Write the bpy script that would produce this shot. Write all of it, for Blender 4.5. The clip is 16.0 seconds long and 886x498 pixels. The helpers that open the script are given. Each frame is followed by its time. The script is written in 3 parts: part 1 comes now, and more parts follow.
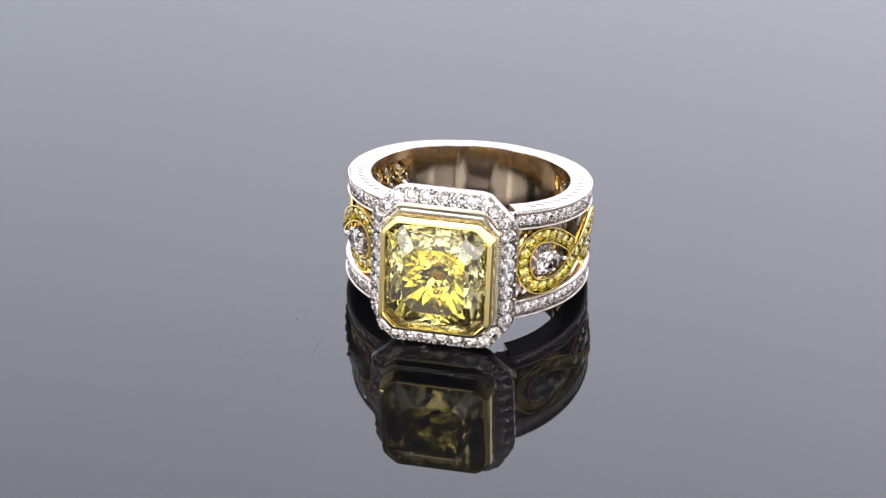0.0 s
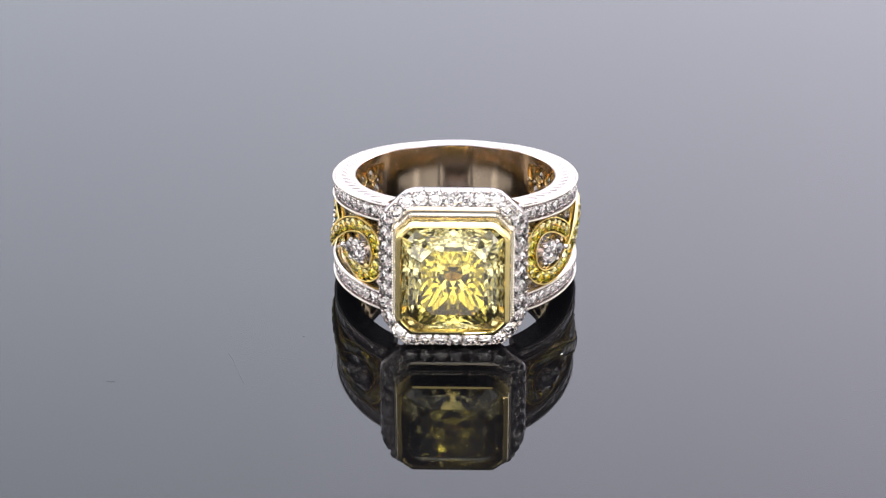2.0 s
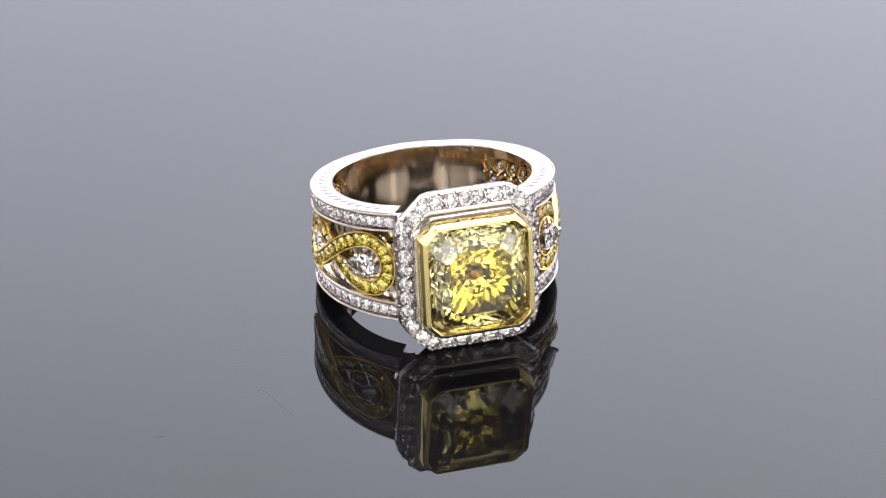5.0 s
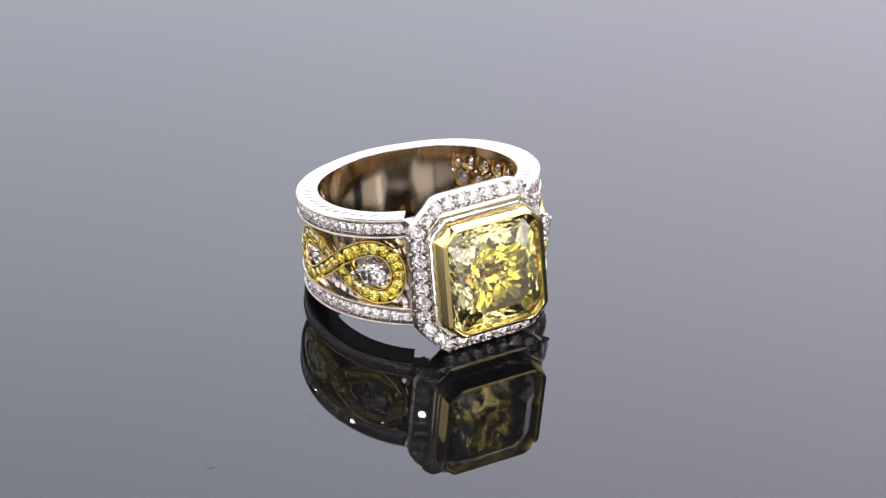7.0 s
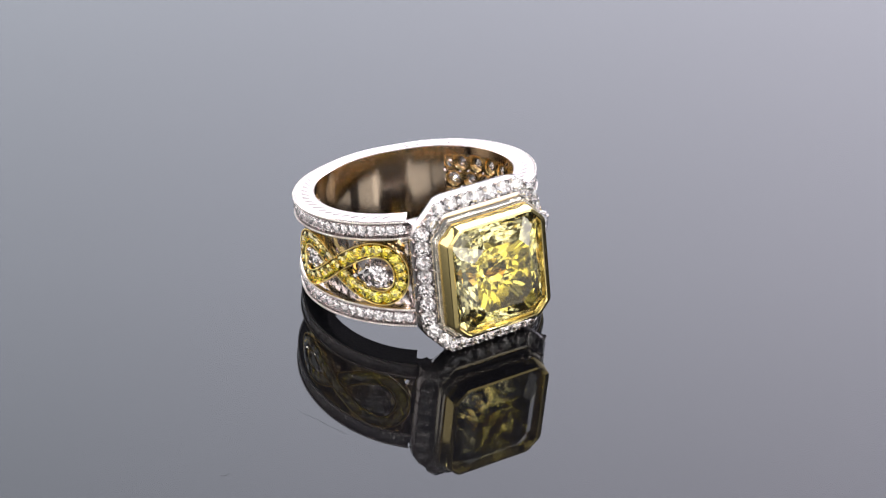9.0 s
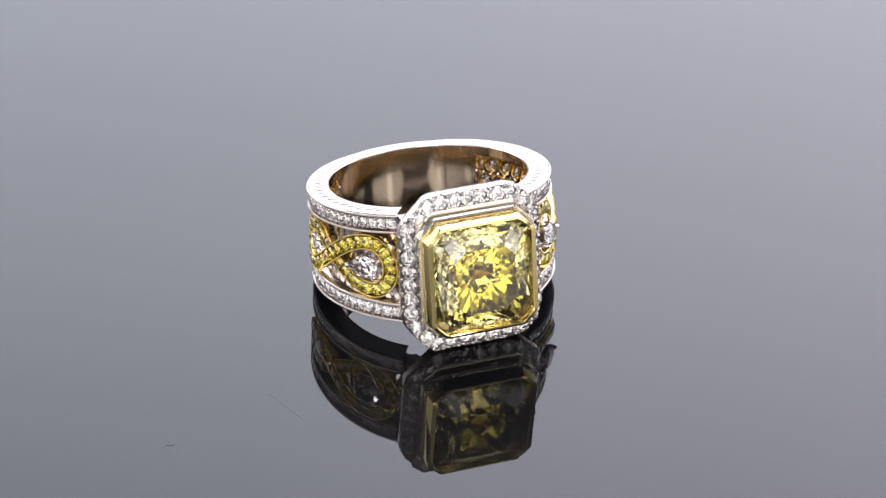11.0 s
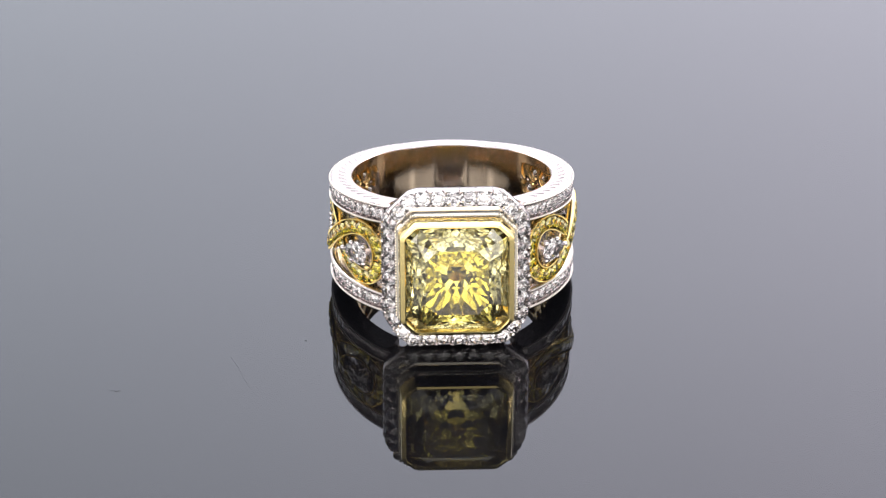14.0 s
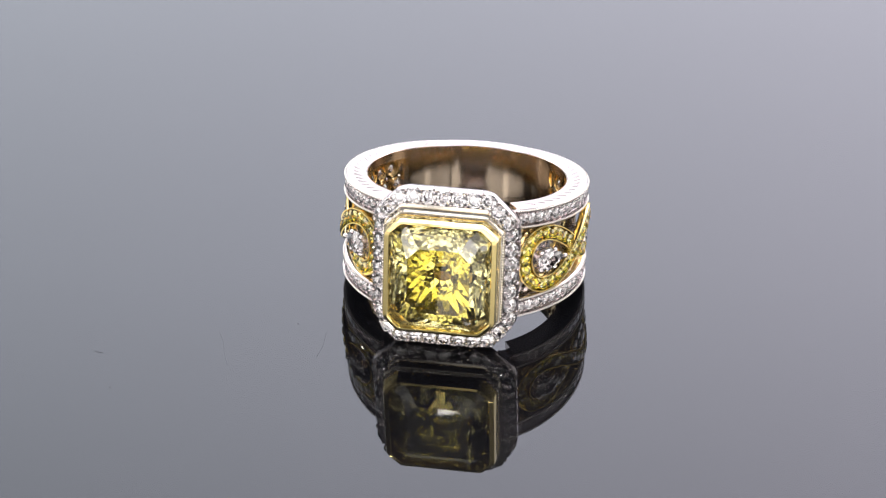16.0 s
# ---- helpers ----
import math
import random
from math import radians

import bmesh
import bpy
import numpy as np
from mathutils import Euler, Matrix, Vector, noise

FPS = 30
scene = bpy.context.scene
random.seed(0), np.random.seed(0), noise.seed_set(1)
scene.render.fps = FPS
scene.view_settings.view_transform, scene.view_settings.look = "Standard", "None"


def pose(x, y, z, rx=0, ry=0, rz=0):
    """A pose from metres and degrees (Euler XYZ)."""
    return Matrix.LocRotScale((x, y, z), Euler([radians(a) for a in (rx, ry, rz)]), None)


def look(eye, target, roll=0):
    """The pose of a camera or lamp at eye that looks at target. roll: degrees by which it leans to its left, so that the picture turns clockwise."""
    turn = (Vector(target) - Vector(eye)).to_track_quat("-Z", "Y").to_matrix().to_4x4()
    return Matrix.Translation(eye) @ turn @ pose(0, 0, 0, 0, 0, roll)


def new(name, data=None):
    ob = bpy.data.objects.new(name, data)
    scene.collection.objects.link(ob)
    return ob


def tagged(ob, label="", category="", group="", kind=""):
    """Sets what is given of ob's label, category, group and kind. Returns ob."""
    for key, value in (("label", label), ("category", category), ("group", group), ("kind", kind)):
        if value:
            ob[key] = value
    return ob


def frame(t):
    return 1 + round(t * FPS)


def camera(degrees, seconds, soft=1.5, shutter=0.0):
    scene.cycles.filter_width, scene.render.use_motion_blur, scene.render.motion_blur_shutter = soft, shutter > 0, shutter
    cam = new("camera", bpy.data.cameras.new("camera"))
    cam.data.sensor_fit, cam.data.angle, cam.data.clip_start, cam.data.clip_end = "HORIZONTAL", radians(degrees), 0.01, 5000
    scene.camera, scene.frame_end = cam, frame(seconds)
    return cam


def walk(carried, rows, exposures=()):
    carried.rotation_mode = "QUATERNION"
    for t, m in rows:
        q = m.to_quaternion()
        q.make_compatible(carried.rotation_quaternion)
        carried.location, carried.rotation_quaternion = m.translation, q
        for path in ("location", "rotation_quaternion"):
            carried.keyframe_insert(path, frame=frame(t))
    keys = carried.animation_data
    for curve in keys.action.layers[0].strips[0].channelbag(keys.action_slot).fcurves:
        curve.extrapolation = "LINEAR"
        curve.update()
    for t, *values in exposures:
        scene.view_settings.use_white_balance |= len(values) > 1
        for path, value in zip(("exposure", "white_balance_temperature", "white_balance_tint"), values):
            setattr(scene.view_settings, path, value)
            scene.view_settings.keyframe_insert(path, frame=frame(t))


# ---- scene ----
# ---------------------------------------------------------------- camera
MM = 0.001
FOV = 16.0
ELEV, DIST = radians(32.48), 0.276
AXIS_U, AXIS_V = 804.7, 546.0          # where the turntable's axis meets its top


def camera_pose():
    f = 784 / math.tan(radians(FOV / 2))
    eye = Vector((0, -DIST * math.cos(ELEV), DIST * math.sin(ELEV)))
    pitch = ELEV - math.atan((AXIS_V - 441) / f)
    yaw = math.atan((AXIS_U - 784) / f)
    return Matrix.Translation(eye) @ pose(0, 0, 0, 90 - math.degrees(pitch), 0, math.degrees(yaw))


cam = camera(FOV, 16.0, soft=1.2)
walk(cam, [(0.0, camera_pose()), (16.0, camera_pose())])

# ---------------------------------------------------------------- light
world = bpy.data.worlds.new("studio")
scene.world = world
world.use_nodes = True
world.node_tree.nodes["Background"].inputs["Color"].default_value = (0.90, 0.92, 1.0, 1)
world.node_tree.nodes["Background"].inputs["Strength"].default_value = 0.06
scene.view_settings.exposure = 0.0


def area_lamp(name, eye, target, size, radiance, color=(1, 1, 1), shape="SQUARE", size_y=None):
    d = bpy.data.lights.new(name, "AREA")
    d.shape, d.size, d.color = shape, size, color
    a = size * size
    if size_y:
        d.size_y = size_y
        a = size * size_y
    if shape == "DISK":
        a *= math.pi / 4
    d.energy = radiance * math.pi * a
    ob = new(name, d)
    ob.matrix_world = look(eye, target)
    return ob


area_lamp("softbox_overhead", (0.0, 0.30, 0.80), (0, 0, 0), 0.60, 2.4)
# a bank of six unseen front panels, dimmer above and towards the outside
# the split into panels is added to vary the stone's facets
for row, (low, levels) in enumerate(((0.215, (1.85, 2.5, 1.7)), (0.72, (0.55, 0.7, 0.6)))):
    for col, level in enumerate(levels):
        area_lamp("softbox_front", (0.66 * (col - 1), -0.92 + 0.22 * row, low), (0.66 * (col - 1) * 0.3, 0, 0.006), 0.60, level, (1.0, 0.965, 0.93), size_y=0.42, shape="RECTANGLE")
# unseen panels at both sides, added to brighten the centre stone
for lx in (-0.95, 0.95):
    area_lamp("fill_side", (lx, 0.40, 0.41), (0, 0.40, 0.41), 1.05, 2.1, (1.0, 0.965, 0.93), size_y=0.76, shape="RECTANGLE")
# two unseen wing panels beside the front bank, added to brighten the turned stone
for lx in (-1.0, 1.0):
    area_lamp("fill_wing", (lx, -0.66, 0.36), (0, 0, 0.006), 0.56, 2.1, (1.0, 0.965, 0.93), size_y=0.66, shape="RECTANGLE")
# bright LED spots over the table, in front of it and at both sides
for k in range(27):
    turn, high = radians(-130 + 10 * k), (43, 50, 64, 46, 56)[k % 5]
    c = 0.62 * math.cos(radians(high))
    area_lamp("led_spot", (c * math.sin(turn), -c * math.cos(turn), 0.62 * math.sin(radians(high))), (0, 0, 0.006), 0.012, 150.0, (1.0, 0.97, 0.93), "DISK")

# square LED heads whose glints cross the centre stone's table
for spot, wide, level in (((-0.129, -0.592, 0.13), 0.013, 16.0), ((-0.065, -0.376, 0.489), 0.009, 70.0), ((-0.144, -0.355, 0.487), 0.009, 70.0), ((0.08, -0.37, 0.491), 0.005, 90.0)):
    area_lamp("led_head", spot, (0, 0, 0.006), wide, level, (1.0, 0.97, 0.95))


# ---------------------------------------------------------------- materials
def material(name):
    m = bpy.data.materials.new(name)
    m.use_nodes = True
    return m, m.node_tree.nodes, m.node_tree.links, m.node_tree.nodes["Principled BSDF"]


def metal(name, color, rough=0.13, grain=900.0, bump=0.008):
    m, n, l, p = material(name)
    tc = n.new("ShaderNodeTexCoord")
    big, fine = n.new("ShaderNodeTexNoise"), n.new("ShaderNodeTexNoise")
    big.inputs["Scale"].default_value, fine.inputs["Scale"].default_value = grain, grain * 7
    big.inputs["Detail"].default_value = 3
    for t in (big, fine):
        l.new(tc.outputs["Object"], t.inputs["Vector"])
    r = n.new("ShaderNodeMapRange")
    r.inputs["To Min"].default_value, r.inputs["To Max"].default_value = rough * 0.6, rough * 1.5
    l.new(big.outputs["Fac"], r.inputs["Value"])
    l.new(r.outputs["Result"], p.inputs["Roughness"])
    b = n.new("ShaderNodeBump")
    b.inputs["Strength"].default_value, b.inputs["Distance"].default_value = bump * 10, 0.00002
    add = n.new("ShaderNodeMath")
    add.operation = "ADD"
    l.new(big.outputs["Fac"], add.inputs[0])
    l.new(fine.outputs["Fac"], add.inputs[1])
    l.new(add.outputs[0], b.inputs["Height"])
    l.new(b.outputs["Normal"], p.inputs["Normal"])
    p.inputs["Base Color"].default_value, p.inputs["Metallic"].default_value = (*color, 1), 1.0
    return m


def stone(name, color, vary=0.0, ior=2.42, clear=1.0):
    m, n, l, p = material(name)
    p.inputs["Transmission Weight"].default_value, p.inputs["IOR"].default_value = clear, ior
    p.inputs["Roughness"].default_value = 0.0
    if vary:
        oi = n.new("ShaderNodeObjectInfo")
        mix = n.new("ShaderNodeMix")
        mix.data_type = "RGBA"
        l.new(oi.outputs["Random"], mix.inputs["Factor"])
        mix.inputs["A"].default_value = (*color, 1)
        mix.inputs["B"].default_value = (color[0], color[1] * (1 - vary), color[2] * (1 - vary), 1)
        l.new(mix.outputs["Result"], p.inputs["Base Color"])
    else:
        p.inputs["Base Color"].default_value = (*color, 1)
    return m


WHITE_GOLD = metal("white_gold", (0.78, 0.71, 0.70), 0.18, 1100.0, 0.03)
YELLOW_GOLD = metal("yellow_gold", (0.90, 0.73, 0.32), 0.08, 900.0, 0.005)
SLEEVE_GOLD = metal("polished_white_gold", (0.64, 0.515, 0.39), 0.11, 400.0)
WHITE_MILGRAIN = metal("beaded_white_gold", (0.81, 0.755, 0.73), 0.34)
YELLOW_MILGRAIN = metal("beaded_yellow_gold", (0.96, 0.785, 0.365), 0.34)
PALE_GOLD = metal("pale_gold", (0.80, 0.745, 0.645), 0.10)
HONEY_GOLD = metal("honey_gold", (0.86, 0.63, 0.30), 0.16)
# darkened to paint the shade inside the engraved cuts
ENGRAVING = metal("engraving_shade", (0.52, 0.48, 0.48), 0.40)
DIAMOND = stone("white_diamond", (0.98, 0.93, 0.94))
YELLOW_STONE = stone("yellow_diamond", (1.0, 0.85, 0.07), 0.12)
# tints stand in for light's path through one stone; clear < 1 lifts darks
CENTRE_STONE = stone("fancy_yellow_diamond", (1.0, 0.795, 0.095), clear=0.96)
CROWN_STONE = stone("crown_light_path", (1.0, 0.915, 0.44), clear=0.98)
PAVILION_STONE = stone("pavilion_light_path", (1.0, 0.70, 0.13), clear=0.96)


def black_acrylic():
    m, n, l, p = material("black_acrylic")
    tc = n.new("ShaderNodeTexCoord")
    a, r = n.new("ShaderNodeTexNoise"), n.new("ShaderNodeMapRange")
    a.inputs["Scale"].default_value, a.inputs["Detail"].default_value = 60.0, 5
    l.new(tc.outputs["Object"], a.inputs["Vector"])
    r.inputs["To Min"].default_value, r.inputs["To Max"].default_value = 0.0, 0.03
    l.new(a.outputs["Fac"], r.inputs["Value"])
    l.new(r.outputs["Result"], p.inputs["Roughness"])
    p.inputs["Base Color"].default_value = (0.004, 0.004, 0.005, 1)
    p.inputs["IOR"].default_value = 1.37
    return m


def plain(name, color, rough=0.6, scale=40.0):
    m, n, l, p = material(name)
    t, mix = n.new("ShaderNodeTexNoise"), n.new("ShaderNodeMix")
    t.inputs["Scale"].default_value = scale
    mix.data_type = "RGBA"
    mix.inputs["A"].default_value = (*[c * 0.85 for c in color], 1)
    mix.inputs["B"].default_value = (*color, 1)
    l.new(t.outputs["Fac"], mix.inputs["Factor"])
    l.new(mix.outputs["Result"], p.inputs["Base Color"])
    p.inputs["Roughness"].default_value = rough
    return m


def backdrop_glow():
    """A white sheet that glows; its light's fall-off and hue are painted into the emission."""
    m, n, l, p = material("glowing_backdrop")
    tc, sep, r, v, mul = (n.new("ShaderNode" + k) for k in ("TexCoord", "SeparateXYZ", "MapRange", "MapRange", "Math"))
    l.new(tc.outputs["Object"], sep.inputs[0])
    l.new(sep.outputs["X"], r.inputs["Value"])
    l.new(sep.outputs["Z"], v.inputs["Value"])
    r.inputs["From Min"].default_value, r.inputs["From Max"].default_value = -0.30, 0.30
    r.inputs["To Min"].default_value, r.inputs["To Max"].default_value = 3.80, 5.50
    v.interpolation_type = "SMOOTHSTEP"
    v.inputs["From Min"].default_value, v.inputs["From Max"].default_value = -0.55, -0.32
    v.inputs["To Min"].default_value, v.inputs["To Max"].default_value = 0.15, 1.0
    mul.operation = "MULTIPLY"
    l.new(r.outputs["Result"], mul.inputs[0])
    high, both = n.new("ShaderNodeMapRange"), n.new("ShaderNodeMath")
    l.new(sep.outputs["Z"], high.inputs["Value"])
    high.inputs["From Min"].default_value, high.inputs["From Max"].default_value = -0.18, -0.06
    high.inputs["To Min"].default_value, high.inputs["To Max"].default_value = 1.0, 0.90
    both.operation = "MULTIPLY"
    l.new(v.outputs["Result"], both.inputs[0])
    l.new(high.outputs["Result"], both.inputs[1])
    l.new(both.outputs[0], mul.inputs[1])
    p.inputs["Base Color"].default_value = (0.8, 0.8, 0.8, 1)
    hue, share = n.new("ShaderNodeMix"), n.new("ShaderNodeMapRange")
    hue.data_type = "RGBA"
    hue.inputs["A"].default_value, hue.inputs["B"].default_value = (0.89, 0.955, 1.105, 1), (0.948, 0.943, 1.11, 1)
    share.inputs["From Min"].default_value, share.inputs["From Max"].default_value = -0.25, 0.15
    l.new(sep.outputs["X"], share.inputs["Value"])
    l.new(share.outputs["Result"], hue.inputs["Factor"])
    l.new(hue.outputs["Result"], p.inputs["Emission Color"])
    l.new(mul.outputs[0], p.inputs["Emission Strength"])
    return m


ACRYLIC = black_acrylic()
TABLE = plain("dark_table", (0.05, 0.05, 0.055), 0.5)
WALL = plain("grey_wall_paint", (0.42, 0.42, 0.43), 0.7, 3.0)
FLOOR = plain("grey_floor", (0.22, 0.21, 0.20), 0.6, 6.0)
DUST = plain("dust_fibre", (0.10, 0.10, 0.11), 0.8, 900.0)
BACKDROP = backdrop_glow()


# ---------------------------------------------------------------- mesh helpers
def finish(name, bm, mat, parent=None, label="", smooth=False, unit=MM):
    me = bpy.data.meshes.new(name)
    bmesh.ops.scale(bm, vec=(unit, unit, unit), verts=bm.verts)
    bmesh.ops.recalc_face_normals(bm, faces=bm.faces)
    bm.to_mesh(me)
    bm.free()
    me.materials.append(mat)
    if smooth:
        me.polygons.foreach_set("use_smooth", [True] * len(me.polygons))
        me.set_sharp_from_angle(angle=radians(38 if smooth is True else smooth))
    ob = new(name, me)
    if parent:
        ob.parent = parent
    if label:
        tagged(ob, label)
    return ob


def part(name, bm, mat, parent, label="", smooth=True):
    return finish(name, bm, mat, parent, label, smooth)


def piece(name, mesh, parent, m):
    """One more small piece on a shared mesh; m in metres, in the parent's space."""
    ob = new(name, mesh)
    ob.parent = parent
    ob.matrix_basis = m
    return ob


def sweep(bm, sections, closed=False, caps=True):
    """Skin a row of equal-length closed sections."""
    rings = [[bm.verts.new(p) for p in s] for s in sections]
    k = len(rings[0])
    pairs = list(zip(rings, rings[1:])) + ([(rings[-1], rings[0])] if closed else [])
    for a, b in pairs:
        for i in range(k):
            j = (i + 1) % k
            bm.faces.new((a[i], a[j], b[j], b[i]))
    if caps and not closed:
        bm.faces.new(rings[0])
        bm.faces.new(rings[-1])
    return bm


def bead(bm, at, r):
    v = [bm.verts.new(Vector(at) + Vector(d) * r) for d in ((1, 0, 0), (-1, 0, 0), (0, 1, 0), (0, -1, 0), (0, 0, 1), (0, 0, -1))]
    for a in (0, 1):
        for b in (2, 3):
            for c in (4, 5):
                bm.faces.new((v[a], v[b], v[c]))


def octagon(w, h, cx, cz, ease=0.0):
    """Corners of a rectangle w x h with cut corners, counter-clockwise, as (x, z); ease rounds each of them a little."""
    a, b = w / 2, h / 2
    pts = [(a, -b + cz), (a, b - cz), (a - cx, b), (-a + cx, b), (-a, b - cz), (-a, -b + cz), (-a + cx, -b), (a - cx, -b)]
    if not ease:
        return pts
    out, v = [], [Vector(q) for q in pts]
    for k in range(8):
        p, q, o = v[k], v[(k + 1) % 8], v[k - 1]
        e, f = p + (o - p).normalized() * ease, p + (q - p).normalized() * ease
        out += [tuple(e), tuple((e + f) / 4 + p / 2), tuple(f)]
    return out


def along(corners, n):
    """n points at even steps round a closed polygon."""
    pts = [Vector(c) for c in corners]
    lens = [(pts[(i + 1) % len(pts)] - pts[i]).length for i in range(len(pts))]
    total, out = sum(lens), []
    for k in range(n):
        d = total * k / n
        for i, s in enumerate(lens):
            if d <= s:
                break
            d -= s
        out.append(pts[i].lerp(pts[(i + 1) % len(pts)], d / lens[i]))
    return out


def brilliant(name, d, mat, pear=0.0, n=8):
    """A brilliant of diameter d (mm), its table towards +z, the girdle at z = 0."""
    bm = bmesh.new()
    r = d / 2

    def ring(f, z, turn, count):
        out = []
        for i in range(count):
            a = 2 * math.pi * (i + turn) / count
            s = 1 + pear * max(0.0, math.cos(a)) ** 5
            out.append(bm.verts.new((r * f * s * math.cos(a), r * f * math.sin(a), r * z)))
        return out

    table, star = ring(0.56, 0.32, 0, n), ring(0.80, 0.19, 0.5, n)
    gir, low = ring(1.0, 0.0, 0, n * 2), ring(0.42, -0.52, 0.5, n)
    gir2 = ring(1.0, -0.05, 0, n * 2)
    cul = bm.verts.new((0, 0, -0.86 * r))
    bm.faces.new(table)
    for i in range(n):
        j = (i + 1) % n
        g = [gir[(2 * i + k) % (2 * n)] for k in range(3)]
        h = [gir2[(2 * i + k) % (2 * n)] for k in range(3)]
        bm.faces.new((table[i], star[i], table[j]))
        bm.faces.new((table[i], star[i - 1], g[0], star[i]))
        bm.faces.new((star[i], g[0], g[1]))
        bm.faces.new((star[i], g[1], g[2]))
        bm.faces.new((g[0], h[0], h[1], g[1]))
        bm.faces.new((g[1], h[1], h[2], g[2]))
        bm.faces.new((low[i], h[1], h[0]))
        bm.faces.new((low[i], h[2], h[1]))
        bm.faces.new((low[i - 1], low[i], h[0]))
        bm.faces.new((cul, low[i], low[i - 1]))
    bmesh.ops.scale(bm, vec=(MM, MM, MM), verts=bm.verts)
    bmesh.ops.recalc_face_normals(bm, faces=bm.faces)
    me = bpy.data.meshes.new(name)
    bm.to_mesh(me)
    bm.free()
    me.materials.append(mat)
    return me


def bead_mesh(name, r, mat, deep=4.0):
    bm = bmesh.new()
    bmesh.ops.create_icosphere(bm, subdivisions=1, radius=r * MM)
    for v in bm.verts:
        if v.co.z < 0:
            v.co.z *= deep
    me = bpy.data.meshes.new(name)
    bm.to_mesh(me)
    bm.free()
    me.materials.append(mat)
    me.polygons.foreach_set("use_smooth", [True] * len(me.polygons))
    return me


SEAT = random.Random(19)


def seated(m):
    return m @ Matrix.Rotation(SEAT.uniform(0, math.pi), 4, "Z") @ Matrix.Rotation(SEAT.uniform(-0.13, 0.13), 4, "X")


def basis(at, out, up):
    """A pose at a point (mm) with z along out and y near up."""
    z = Vector(out).normalized()
    x = Vector(up).cross(z).normalized()
    y = z.cross(x)
    m = Matrix((x, y, z)).transposed().to_4x4()
    m.translation = Vector(at) * MM
    return m


# ---------------------------------------------------------------- the ring's plan (mm; hole's axis z, head towards -y)
R_IN, R_WALL, R_OUT = 8.77, 9.25, 10.65
A_END = 146.4                       # where the shoulders end, degrees from the back
HW_BACK, HW_FRONT = 3.70, 4.99
RAIL = 1.75
HALO_Y, HALO_T = -11.54, 1.3         # front of the halo and its thickness
HALO_W, HALO_H, HALO_CX, HALO_CZ = 12.7, 14.2, 2.25, 2.5
HALO_BAND = 1.32
BEZ_W, BEZ_H, BEZ_C = 10.2, 10.45, 1.40
BEZ_DZ = 0.00                      # how far the bezel sits above the halo's middle
BEZ_FRONT = 2.30                    # how far the bezel stands before the halo
CENTRE = (0.18, 6.05)               # the hole's axis from the turntable's axis
ASKEW = -0.8                        # the ring's own turn on the plate, degrees
OMEGA, T_FACING, T_TURN = 5.82, 2.01, 8.25

LEAN = math.atan((HALO_H / 2 - HW_BACK) / (R_OUT - HALO_Y - HALO_T))
LIFT = R_OUT * math.sin(LEAN) + HW_BACK * math.cos(LEAN)


def half_width(a):
    s = min(1.0, max(0.0, (abs(a) - 20) / (A_END - 20)))
    return HW_BACK + (HW_FRONT - HW_BACK) * s


def cyl(r, a, z):
    """A point of the band; a in degrees from the back, positive towards -x."""
    return (-r * math.sin(radians(a)), r * math.cos(radians(a)), z)


def steps(a, b, n):
    return [a + (b - a) * i / n for i in range(n + 1)]


def inner(a):
    """The hole is a little longer towards the back."""
    return R_IN + (0.36 * math.cos(radians(a)) ** 2 if abs(a) < 90 else 0.0)


def rail_section(a, side):
    h = half_width(a)
    lo, hi = h - RAIL, h
    pts = [(inner(a) + 0.5, lo), (inner(a) + 0.5, hi - 0.85), (inner(a), hi - 0.85), (inner(a), hi - 0.04), (inner(a) + 0.04, hi), (R_OUT - 0.1, hi), (R_OUT, hi - 0.08), (R_OUT, hi - 0.24),
           (R_OUT - 0.58, hi - 0.30), (R_OUT - 0.58, lo + 0.30), (R_OUT, lo + 0.24), (R_OUT, lo + 0.06), (R_OUT - 0.08, lo)]
    return [cyl(r, a, side * z) for r, z in pts]


